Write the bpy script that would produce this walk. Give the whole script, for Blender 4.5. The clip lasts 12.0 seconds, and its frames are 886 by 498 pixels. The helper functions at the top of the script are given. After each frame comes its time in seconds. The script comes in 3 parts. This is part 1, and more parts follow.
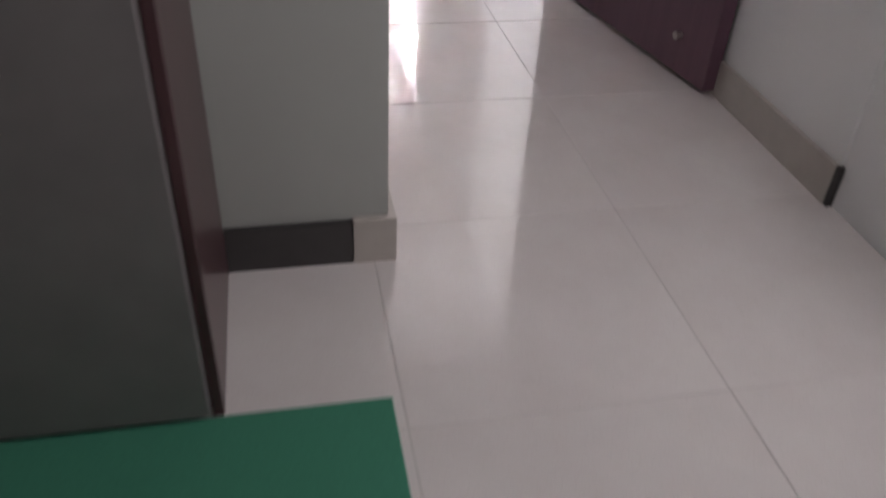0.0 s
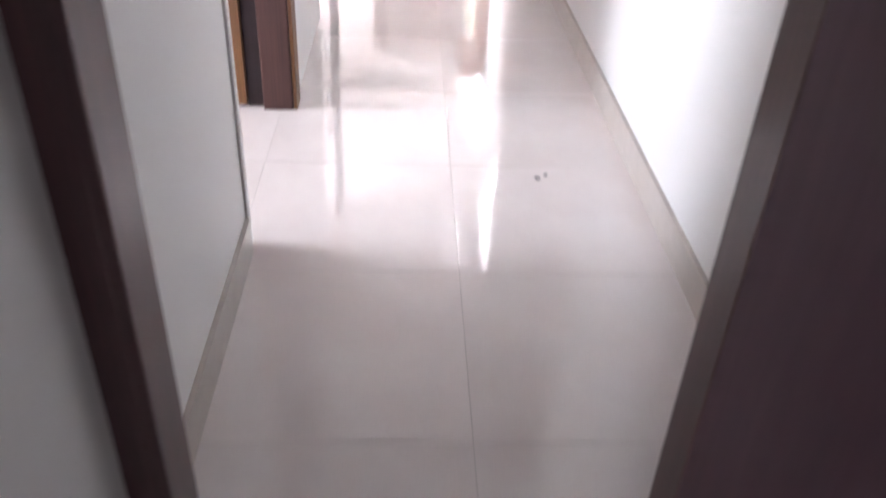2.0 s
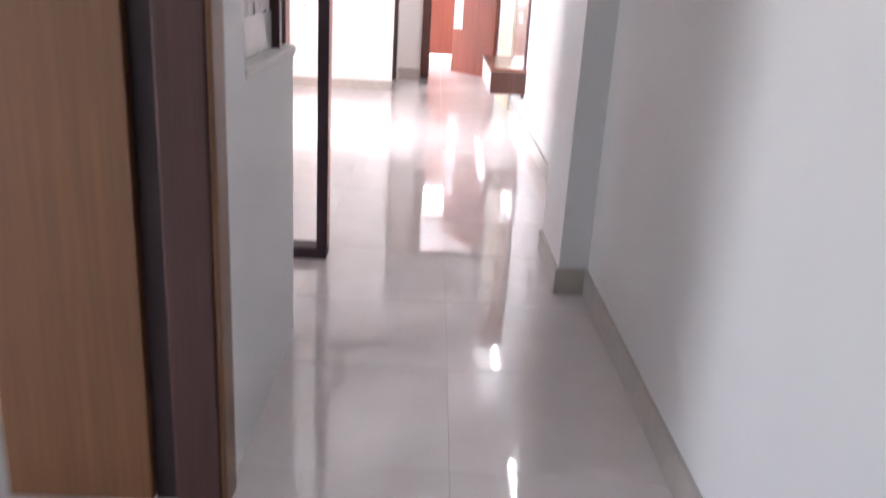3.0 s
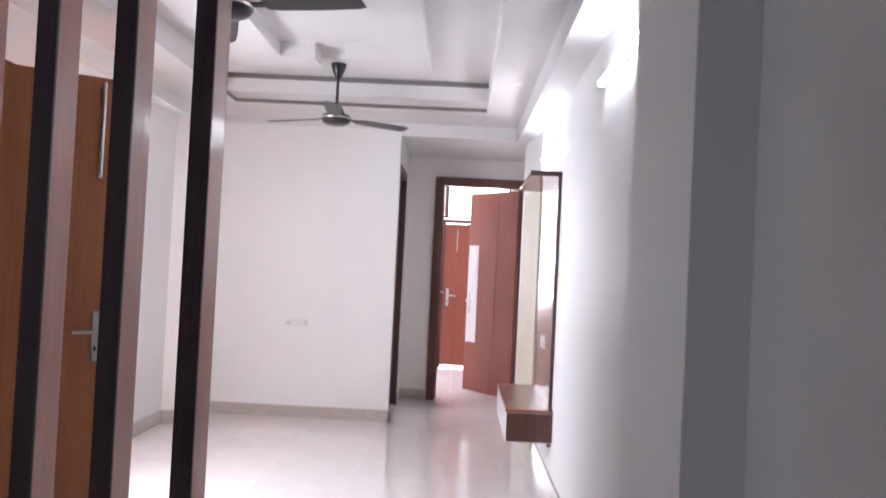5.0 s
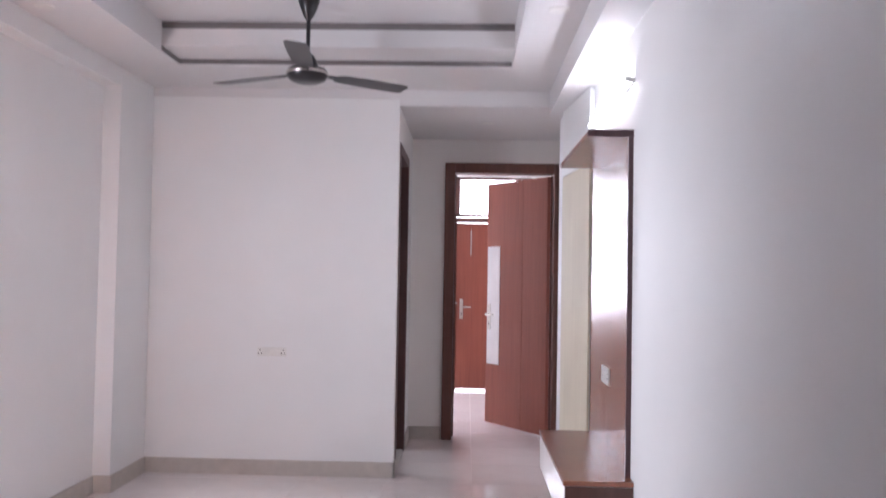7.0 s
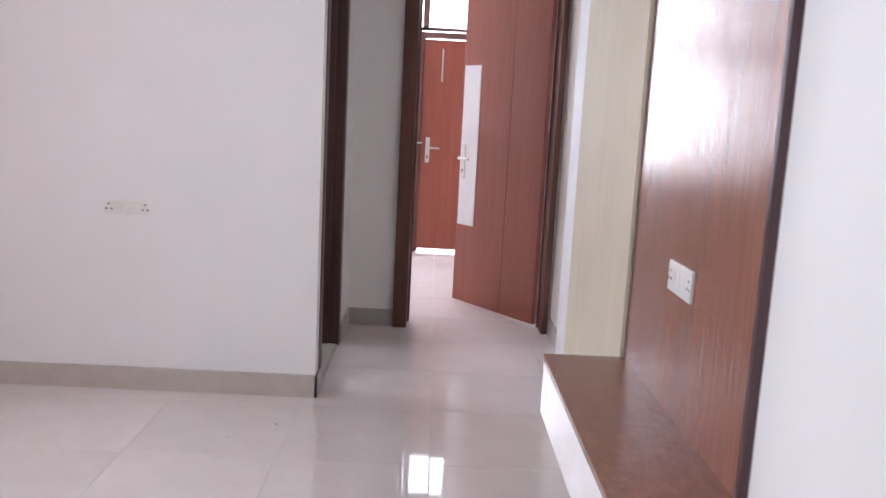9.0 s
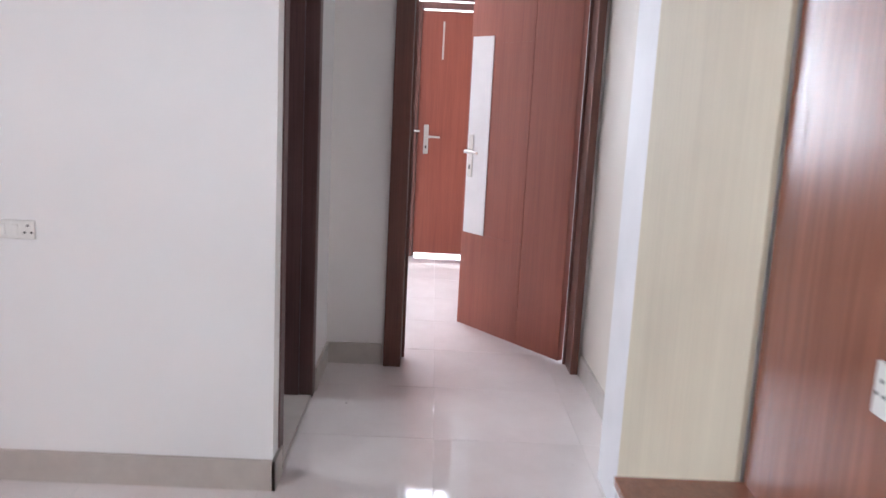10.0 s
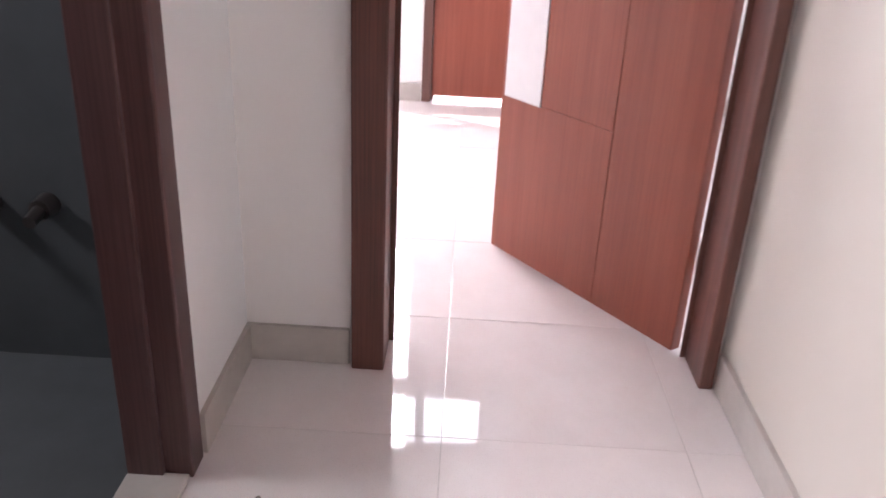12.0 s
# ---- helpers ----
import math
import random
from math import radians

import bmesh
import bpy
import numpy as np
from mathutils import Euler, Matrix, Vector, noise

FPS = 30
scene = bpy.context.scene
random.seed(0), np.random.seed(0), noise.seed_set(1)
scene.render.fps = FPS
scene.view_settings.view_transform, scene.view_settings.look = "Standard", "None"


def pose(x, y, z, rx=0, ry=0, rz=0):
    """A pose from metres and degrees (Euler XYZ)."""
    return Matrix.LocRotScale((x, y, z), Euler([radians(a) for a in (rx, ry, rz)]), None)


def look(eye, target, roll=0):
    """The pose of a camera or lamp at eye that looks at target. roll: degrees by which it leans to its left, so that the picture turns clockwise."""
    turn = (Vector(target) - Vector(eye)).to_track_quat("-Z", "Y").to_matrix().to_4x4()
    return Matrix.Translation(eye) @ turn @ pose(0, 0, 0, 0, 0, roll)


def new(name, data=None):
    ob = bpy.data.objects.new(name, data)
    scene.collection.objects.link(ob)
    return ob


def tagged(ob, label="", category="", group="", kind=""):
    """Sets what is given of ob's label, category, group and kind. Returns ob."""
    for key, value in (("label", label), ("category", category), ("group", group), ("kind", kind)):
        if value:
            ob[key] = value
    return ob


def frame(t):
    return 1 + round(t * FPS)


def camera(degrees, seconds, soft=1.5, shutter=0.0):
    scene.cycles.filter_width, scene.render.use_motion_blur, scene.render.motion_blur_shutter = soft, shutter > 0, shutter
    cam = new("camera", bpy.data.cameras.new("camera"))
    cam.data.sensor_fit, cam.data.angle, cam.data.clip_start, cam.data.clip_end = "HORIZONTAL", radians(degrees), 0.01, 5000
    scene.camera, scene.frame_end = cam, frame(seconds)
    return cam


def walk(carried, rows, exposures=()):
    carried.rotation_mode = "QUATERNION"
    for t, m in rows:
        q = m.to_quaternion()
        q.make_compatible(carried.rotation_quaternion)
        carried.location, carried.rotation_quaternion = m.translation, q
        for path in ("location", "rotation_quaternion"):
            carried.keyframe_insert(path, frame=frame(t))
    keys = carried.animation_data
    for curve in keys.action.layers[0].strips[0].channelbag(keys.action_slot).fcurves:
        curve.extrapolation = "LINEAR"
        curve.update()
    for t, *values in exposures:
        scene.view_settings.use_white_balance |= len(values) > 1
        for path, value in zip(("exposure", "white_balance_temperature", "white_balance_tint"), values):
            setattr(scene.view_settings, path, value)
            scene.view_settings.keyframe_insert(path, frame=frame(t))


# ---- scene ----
cam = camera(57.0, 12.0, 1.6, 0.4)
PATH = [
    (0, (-0.202, -2.016, 1.049), (0.152, -0.454, -0.149), 3.1),
    (0.5, (-0.002, -1.541, 1.056), (0.303, 0.049, -0.118), 4.2),
    (1, (0.144, -1.016, 1.131), (0.38, 0.547, -0.094), 3.6),
    (1.5, (0.278, -0.472, 1.198), (0.404, 1.069, -0.07), 2.0),
    (2, (0.388, 0.066, 1.228), (0.489, 1.72, 0.107), 2.9),
    (2.5, (0.445, 0.574, 1.225), (0.48, 2.359, 0.324), 4.0),
    (3, (0.443, 1.114, 1.219), (0.489, 3.009, 0.583), 3.4),
    (3.2, (0.462, 1.331, 1.23), (0.509, 3.258, 0.697), 2.9),
    (4.8, (0.587, 2.623, 1.386), (0.56, 4.623, 1.364), 2.7),
    (5, (0.576, 2.741, 1.382), (0.533, 4.74, 1.43), 2.8),
    (5.5, (0.536, 3.14, 1.404), (0.447, 5.13, 1.582), 2.2),
    (6, (0.563, 3.592, 1.42), (0.432, 5.571, 1.673), 2.2),
    (6.5, (0.515, 4.009, 1.411), (0.419, 5.996, 1.62), 1.9),
    (7, (0.483, 4.403, 1.388), (0.423, 6.402, 1.452), 1.0),
    (7.5, (0.492, 4.861, 1.365), (0.434, 6.858, 1.264), 1.4),
    (7.7, (0.49, 5.053, 1.348), (0.444, 7.046, 1.186), 1.6),
    (9.5, (0.511, 6.92, 1.304), (0.548, 8.892, 0.971), 3.1),
    (10, (0.482, 7.46, 1.299), (0.518, 9.428, 0.944), 2.9),
    (10.5, (0.476, 7.996, 1.274), (0.527, 9.958, 0.892), 2.5),
    (11, (0.491, 8.508, 1.262), (0.544, 10.45, 0.785), 2.1),
    (11.5, (0.478, 9.012, 1.238), (0.558, 10.905, 0.597), 1.8),
    (12, (0.547, 9.471, 1.206), (0.515, 11.293, 0.381), 2.8),
]
EXPOSURES = [(0, 4.1, 6350, 15), (0.5, 4.2, 6500, 26), (1.0, 4.15, 6500, 29), (1.5, 3.85, 6350, 19), (2.0, 3.4, 6200, 15), (2.5, 2.8, 6150, 14), (3.2, 2.1, 6050, 14), (4.0, 1.65, 5950, 14), (4.8, 1.35, 5900, 14), (6.0, 0.95, 5750, 10), (7.0, 0.82, 5800, 17), (7.7, 0.85, 6050, 21), (9.5, 1.0, 5800, 11), (10.5, 1.15, 5750, 9), (11, 1.25, 5750, 13), (11.5, 1.45, 5950, 15), (12, 1.45, 6150, 17)]
walk(cam, [(t, look(eye, target, roll)) for t, eye, target, roll in PATH], EXPOSURES)

# ---- light ----
world = bpy.data.worlds.new("sky")
scene.world = world
world.use_nodes = True
wn, wl = world.node_tree.nodes, world.node_tree.links
sky = wn.new("ShaderNodeTexSky")
sky.sky_type = "NISHITA"
sky.sun_disc = False
sky.sun_elevation, sky.sun_rotation = radians(60), radians(-60)
wl.new(sky.outputs[0], wn["Background"].inputs[0])
wn["Background"].inputs[1].default_value = 0.12

sun = new("sun", bpy.data.lights.new("sun", "SUN"))
sun.data.energy, sun.data.angle, sun.data.color = 3.0, radians(0.6), (1, 0.95, 0.88)
sun.matrix_world = look((-12, 19, 24), (0, 12, 0))


def window_light(name, eye, target, width, height, watts, color=(1, 1, 1)):
    """Area lamp set at an opening, standing in for daylight."""
    lamp = bpy.data.lights.new(name, "AREA")
    lamp.shape, lamp.size, lamp.size_y, lamp.energy, lamp.color = "RECTANGLE", width, height, watts, color
    ob = new(name, lamp)
    ob.matrix_world = look(eye, target)
    return ob


window_light("bedroom_window_light", (-0.25, 14.30, 1.75), (-0.25, 10, 1.5), 1.0, 1.6, 44, (1.0, 0.97, 0.98))
# added fill lamp brightening the bedroom from an unseen, assumed side window
window_light("bedroom_side_fill", (3.52, 12.9, 1.5), (0, 12.9, 1.0), 1.5, 1.1, 9, (1.0, 0.96, 0.96))
window_light("dining_window_light", (-3.66, 2.4, 1.5), (0, 2.4, 1.3), 1.7, 1.2, 18, (1.0, 0.98, 0.96))
window_light("entrance_light", (-1.93, 7.08, 1.55), (0.4, 7.9, 0.2), 0.50, 1.3, 38, (1.0, 0.99, 0.98))
# added fill lamp for the corridor start; no window is known here
window_light("start_side_fill", (1.055, -1.62, 1.5), (-0.6, -0.6, 1.1), 0.56, 1.0, 0.8, (1.0, 0.97, 0.95))
# added fill lamp that lifts the dark bathroom; its window is invented
window_light("bathroom_fill", (-1.94, 10.7, 1.9), (0, 10.8, 0.6), 0.5, 0.4, 11.0, (1.0, 0.98, 0.97))


# ---- materials ----
def mat(name):
    m = bpy.data.materials.new(name)
    m.use_nodes = True
    return m, m.node_tree.nodes, m.node_tree.links, m.node_tree.nodes["Principled BSDF"]


def ramp(nodes, links, value, stops):
    r = nodes.new("ShaderNodeValToRGB")
    els = r.color_ramp.elements
    while len(els) < len(stops):
        els.new(0.5)
    for e, (p, c) in zip(els, stops):
        e.position, e.color = p, (*c, 1)
    links.new(value, r.inputs[0])
    return r.outputs[0]


def tex(nodes, links, scale, detail=4.0, stretch=(1, 1, 1), rough=0.55):
    co = nodes.new("ShaderNodeTexCoord")
    mp = nodes.new("ShaderNodeMapping")
    mp.inputs["Scale"].default_value = stretch
    links.new(co.outputs["Object"], mp.inputs[0])
    n = nodes.new("ShaderNodeTexNoise")
    n.inputs["Scale"].default_value, n.inputs["Detail"].default_value, n.inputs["Roughness"].default_value = scale, detail, rough
    links.new(mp.outputs[0], n.inputs["Vector"])
    return n.outputs["Fac"]


def bump(nodes, links, bsdf, height, strength, distance):
    b = nodes.new("ShaderNodeBump")
    b.inputs["Strength"].default_value, b.inputs["Distance"].default_value = strength, distance
    links.new(height, b.inputs["Height"])
    links.new(b.outputs[0], bsdf.inputs["Normal"])


def mix(nodes, links, fac, a, b, mode="MIX"):
    m = nodes.new("ShaderNodeMix")
    m.data_type, m.blend_type = "RGBA", mode
    if isinstance(fac, float):
        m.inputs[0].default_value = fac
    else:
        links.new(fac, m.inputs[0])
    for s, v in ((m.inputs[6], a), (m.inputs[7], b)):
        if isinstance(v, tuple):
            s.default_value = (*v, 1)
        else:
            links.new(v, s)
    return m.outputs[2]


def paint(name, color, dirt=0.93, rough=0.55):
    """Rolled wall paint: faint roller texture, large soft unevenness."""
    m, n, l, b = mat(name)
    big = tex(n, l, 0.9, 3)
    col = ramp(n, l, big, ((0.3, tuple(c * dirt for c in color)), (0.7, color)))
    spots = ramp(n, l, tex(n, l, 6, 6, rough=0.7), ((0.0, (0.90, 0.89, 0.87)), (0.36, (1, 1, 1))))
    l.new(mix(n, l, 1.0, col, spots, "MULTIPLY"), b.inputs["Base Color"])
    b.inputs["Roughness"].default_value = rough
    bump(n, l, b, tex(n, l, 220, 3), 0.10, 0.002)
    return m


def wood(name, dark, light, rough=0.35, coat=0.25, scale=1.0, fine=0.06):
    """Laminate or polished wood with upright grain."""
    m, n, l, b = mat(name)
    g = tex(n, l, 9 * scale, 7, (3.0, 3.0, 0.16), 0.6)
    base = ramp(n, l, g, ((0.28, dark), (0.72, light)))
    f = ramp(n, l, tex(n, l, 60 * scale, 4, (3, 3, 0.05)), ((0.35, (1 - 4 * fine,) * 3), (0.6, (1, 1, 1))))
    c = mix(n, l, 1.0, base, f, "MULTIPLY")
    blot = ramp(n, l, tex(n, l, 1.6, 3), ((0.3, (0.88, 0.86, 0.86)), (0.7, (1, 1, 1))))
    l.new(mix(n, l, 1.0, c, blot, "MULTIPLY"), b.inputs["Base Color"])
    b.inputs["Roughness"].default_value = rough
    b.inputs["Coat Weight"].default_value, b.inputs["Coat Roughness"].default_value = coat, 0.12
    bump(n, l, b, g, 0.05, 0.002)
    return m


def plain(name, color, rough=0.5, metal=0.0, grain=30):
    m, n, l, b = mat(name)
    col = ramp(n, l, tex(n, l, grain, 4), ((0.3, tuple(c * 0.88 for c in color)), (0.7, color)))
    l.new(col, b.inputs["Base Color"])
    b.inputs["Roughness"].default_value, b.inputs["Metallic"].default_value = rough, metal
    return m


def glow(name, color, strength):
    m, n, l, b = mat(name)
    b.inputs["Base Color"].default_value = (0.8, 0.8, 0.8, 1)
    b.inputs["Emission Color"].default_value = (*color, 1)
    b.inputs["Emission Strength"].default_value = strength
    return m


def tile_floor(name):
    """Polished vitrified tile: cream, faint clouding, each tile a shade of its own."""
    m, n, l, b = mat(name)
    cloud = ramp(n, l, tex(n, l, 5, 6, rough=0.65), ((0.3, (0.765, 0.70, 0.685)), (0.7, (0.825, 0.77, 0.755))))
    info = n.new("ShaderNodeObjectInfo")
    shade = ramp(n, l, info.outputs["Random"], ((0.0, (0.95, 0.95, 0.95)), (1.0, (1, 1, 1))))
    c = mix(n, l, 1.0, cloud, shade, "MULTIPLY")
    speck = ramp(n, l, tex(n, l, 300, 2), ((0.30, (0.86, 0.85, 0.84)), (0.42, (1, 1, 1))))
    l.new(mix(n, l, 1.0, c, speck, "MULTIPLY"), b.inputs["Base Color"])
    smear = ramp(n, l, tex(n, l, 2.2, 5), ((0.3, (0.022,) * 3), (0.75, (0.06,) * 3)))
    l.new(smear, b.inputs["Roughness"])
    b.inputs["IOR"].default_value = 1.8
    bump(n, l, b, tex(n, l, 3.0, 2), 0.02, 0.004)
    return m


WALL = paint("wall_paint", (0.85, 0.85, 0.848))
WALL_WARM = paint("wall_paint_warm", (0.86, 0.825, 0.80))
WALL_CREAM = paint("wall_paint_cream", (0.71, 0.655, 0.59))
# the starting room's shade is put into this darker wall colour
WALL_SHADE = paint("wall_paint_shade", (0.42, 0.425, 0.40))
CEIL = paint("ceiling_paint", (0.73, 0.715, 0.715), 0.96)
TILE = tile_floor("vitrified_tile")
GROUT = plain("grout", (0.60, 0.555, 0.535), 0.4)
SKIRT = plain("skirting_tile", (0.52, 0.475, 0.435), 0.3, grain=14)
SKIRT_DARK = plain("skirting_dark", (0.055, 0.05, 0.05), 0.4)
MAROON = wood("dark_maroon_wood", (0.058, 0.025, 0.030), (0.098, 0.040, 0.044), 0.38, 0.2)
FRAME = wood("red_brown_frame_wood", (0.100, 0.039, 0.030), (0.195, 0.073, 0.052), 0.42, 0.15)
LEAF = wood("red_brown_laminate", (0.265, 0.062, 0.036), (0.335, 0.088, 0.050), 0.46, 0.08, fine=0.03)
LEAF_DARK = wood("dark_back_laminate", (0.125, 0.060, 0.090), (0.160, 0.078, 0.112), 0.5, 0.1, fine=0.02)
ORANGE = wood("orange_brown_laminate", (0.145, 0.060, 0.017), (0.20, 0.084, 0.025), 0.45, 0.1, fine=0.05)
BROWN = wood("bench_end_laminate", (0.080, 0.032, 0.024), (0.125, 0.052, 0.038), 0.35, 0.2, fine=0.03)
PANEL = wood("red_walnut_laminate", (0.245, 0.086, 0.046), (0.335, 0.128, 0.072), 0.24, 0.0)
pn, pl, pb = PANEL.node_tree.nodes, PANEL.node_tree.links, PANEL.node_tree.nodes["Principled BSDF"]
pb.inputs["IOR"].default_value = 1.75
bump(pn, pl, pb, tex(pn, pl, 48, 4, (3, 3, 0.02)), 0.5, 0.0025)
ENTRANCE = wood("entrance_laminate", (0.40, 0.148, 0.058), (0.49, 0.190, 0.080), 0.42, 0.15, fine=0.04)
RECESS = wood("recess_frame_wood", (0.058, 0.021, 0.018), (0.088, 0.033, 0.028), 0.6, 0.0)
# darker copy of the frame wood, with the rebate's shade in its colour
REBATE_SHADE = wood("rebate_shade_wood", (0.026, 0.013, 0.017), (0.038, 0.020, 0.026), 0.65, 0.0)
BATH_FRAME = wood("bathroom_frame_wood", (0.085, 0.042, 0.042), (0.14, 0.068, 0.062), 0.42, 0.12)
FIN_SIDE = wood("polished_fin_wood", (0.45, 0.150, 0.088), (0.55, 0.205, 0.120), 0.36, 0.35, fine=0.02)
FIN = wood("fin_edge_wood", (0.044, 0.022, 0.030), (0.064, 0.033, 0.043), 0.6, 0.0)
CREAM = wood("cream_laminate", (0.755, 0.685, 0.535), (0.80, 0.73, 0.575), 0.7, 0.0, 0.7, 0.01)
WHITE_LAM = plain("white_laminate", (0.82, 0.80, 0.80), 0.25, grain=3)
WHITE_MATT = plain("white_matt_laminate", (0.82, 0.81, 0.83), 0.7, grain=3)
STEEL = plain("brushed_steel", (0.62, 0.60, 0.57), 0.28, 1.0, 120)
STEEL_DARK = plain("dark_steel", (0.10, 0.085, 0.08), 0.4, 0.8, 120)
BLACK = plain("brown_black_enamel", (0.022, 0.019, 0.021), 0.28)
BLADE = plain("fan_blade_enamel", (0.050, 0.045, 0.048), 0.35)
PLASTIC = plain("white_plastic", (0.80, 0.79, 0.76), 0.35)
HOLE = plain("dark_hole", (0.01, 0.01, 0.01), 0.6)
BATH = plain("dark_bathroom_tile", (0.085, 0.090, 0.094), 0.22, grain=9)
WARDROBE = plain("charcoal_laminate", (0.22, 0.20, 0.20), 0.5, grain=9)
GREEN = plain("green_mat_fibre", (0.055, 0.25, 0.16), 0.95, grain=160)
MARBLE = plain("sill_stone", (0.42, 0.40, 0.40), 0.35, grain=22)
TUBE = glow("tube_glow", (1.0, 0.985, 0.99), 14.0)
SKYGLOW = glow("outdoor_haze", (1.0, 0.98, 1.0), 3.2)
# dark tone that paints shade onto the ceiling step faces
STEP_SHADE = paint("step_shade_taupe", (0.20, 0.18, 0.18))
BOARD = plain("white_board_strip", (0.80, 0.78, 0.79), 0.3, grain=4)


# ---- building helpers ----
def box(bm, x0, y0, z0, x1, y1, z1, bevel=0.0):
    x0, x1, y0, y1, z0, z1 = min(x0, x1), max(x0, x1), min(y0, y1), max(y0, y1), min(z0, z1), max(z0, z1)
    m = Matrix.Translation(((x0 + x1) / 2, (y0 + y1) / 2, (z0 + z1) / 2)) @ Matrix.Diagonal((x1 - x0, y1 - y0, z1 - z0, 1))
    vs = bmesh.ops.create_cube(bm, size=1, matrix=m)["verts"]
    if bevel:
        es = list({e for v in vs for e in v.link_edges})
        bmesh.ops.bevel(bm, geom=es, offset=bevel, segments=2, affect="EDGES", profile=0.6)
    return bm


def rod(bm, a, b, r0, r1=None, seg=16):
    a, b = Vector(a), Vector(b)
    turn = (b - a).to_track_quat("Z", "Y").to_matrix().to_4x4()
    bmesh.ops.create_cone(bm, cap_ends=True, segments=seg, radius1=r0, radius2=r0 if r1 is None else r1, depth=(b - a).length,
                          matrix=Matrix.Translation((a + b) / 2) @ turn)
    return bm


def lathe(bm, profile, seg=32, at=(0, 0, 0)):
    """Turns (radius, height) pairs round the upright axis."""
    rings = []
    for r, z in profile:
        rings.append([bm.verts.new((at[0] + r * math.cos(2 * math.pi * i / seg), at[1] + r * math.sin(2 * math.pi * i / seg), at[2] + z)) for i in range(seg)])
    for p, q in zip(rings, rings[1:]):
        for i in range(seg):
            bm.faces.new((p[i], p[(i + 1) % seg], q[(i + 1) % seg], q[i]))
    bm.faces.new(rings[0])
    bm.faces.new(list(reversed(rings[-1])))
    return bm


def mesh(name, bm, material, smooth=False):
    bmesh.ops.recalc_face_normals(bm, faces=bm.faces)
    data = bpy.data.meshes.new(name)
    bm.to_mesh(data)
    bm.free()
    data.materials.append(material)
    if smooth:
        for p in data.polygons:
            p.use_smooth = True
        data.set_sharp_from_angle(angle=radians(40))
    return data


def part(name, bm, material, parent, label="", smooth=False):
    ob = new(name, mesh(name, bm, material, smooth))
    ob.parent = parent
    if label:
        tagged(ob, label)
    return ob


def structure(name, bm, material, label, category):
    return tagged(new(name, mesh(name, bm, material)), label, category, kind="structure")


def thing(name, m, label, category, group="", kind=""):
    ob = new(name)
    ob.empty_display_size = 0.1
    ob.matrix_world = m
    return tagged(ob, label, category, group, kind)


def B(*a, bevel=0.0):
    return box(bmesh.new(), *a, bevel=bevel)


def boxes(*rows, bevel=0.0):
    bm = bmesh.new()
    for r in rows:
        box(bm, *r, bevel=bevel)
    return bm


# ---- setting: floor and walls ----
H = 2.94
structure("floor", B(-3.6, -3.5, -0.2, 3.6, 14.6, -0.0014), GROUT, "cream polished vitrified tile floor through all rooms", "floor")

# stub facing away from the light: its shade is in the colour
structure("wall_start_stub", B(-1.6, -0.655, -0.02, -0.012, -0.535, H), WALL_SHADE, "wall stub of the starting room, shade painted in as grey green", "wall")
structure("wall_start_left", B(-0.13, -0.535, -0.02, -0.035, 0.925, H), WALL, "white painted corridor side wall", "wall")
structure("wall_corridor_left", B(-0.13, 1.03, -0.02, -0.012, 1.85, H), WALL, "white painted corridor wall ending at the side recess", "wall")
structure("wall_start_right", boxes((1.06, -0.59, -0.02, 1.20, 0.93, H)), WALL, "white painted wall behind the open dark door", "wall")
# the side opening is invented, to go with the fill lamp
structure("wall_start_side", boxes((1.065, -1.30, -0.02, 1.6, -0.59, H), (1.065, -3.5, -0.02, 1.6, -1.94, H), (1.065, -1.94, 2.1, 1.6, -1.30, H), (1.6, -2.1, -0.02, 1.7, -1.2, H)), WALL, "white painted wall with an unseen side opening added for light", "wall")
structure("wall_start_back", boxes((-1.72, -3.5, -0.02, 1.065, -3.38, H), (-1.72, -3.38, -0.02, -1.6, -0.535, H)), WALL_SHADE,
          "walls closing the starting room, shade painted in as grey", "wall")
structure("wall_corridor_right", B(1.118, 1.03, -0.02, 1.6, 4.26, H), WALL, "white painted corridor wall", "wall")
structure("wall_door_head", boxes((-0.035, 0.935, 2.12, 1.2, 1.03, H), (0.935, 0.935, -0.02, 1.2, 1.03, 2.12)), WALL, "white wall above and beside the first doorway", "wall")
structure("column_corridor", B(0.998, 4.26, -0.02, 1.6, 4.80, H), WALL, "white painted square column on the corridor wall", "column")
structure("wall_living_right", B(1.212, 4.80, -0.02, 1.6, 10.195, H), WALL, "white painted long wall with tube lights", "wall")
structure("wall_passage_right", B(1.268, 10.195, -0.02, 1.6, 11.36, H), WALL_CREAM, "warm cream painted passage wall", "wall")
structure("wall_living_far", boxes((-1.9, 10.0, -0.02, 0.0, 10.16, H), (-0.13, 10.93, -0.02, 0.0, 11.36, H), (-0.13, 10.16, 2.32, 0.0, 10.93, H)), WALL,
          "white painted end wall with a bathroom doorway round its corner", "wall")
structure("wall_living_left", boxes((-1.98, 4.2, -0.02, -1.83, 6.52, H), (-1.98, 7.36, -0.02, -1.83, 10.0, H), (-1.98, 6.52, 2.36, -1.83, 7.36, H)), WALL,
          "white painted wall with the entrance doorway", "wall")
structure("pilaster_left", boxes((-1.83, 9.46, -0.02, -1.718, 10.0, 2.66), (-1.83, 7.4, 2.545, -1.722, 9.46, 2.66)), WALL, "white painted corner pilaster and beam along the side wall", "pilaster")
structure("pilaster_passage", B(1.128, 9.86, -0.02, 1.212, 10.195, 2.498), WHITE_MATT, "white laminate strip at the mouth of the passage", "pilaster")
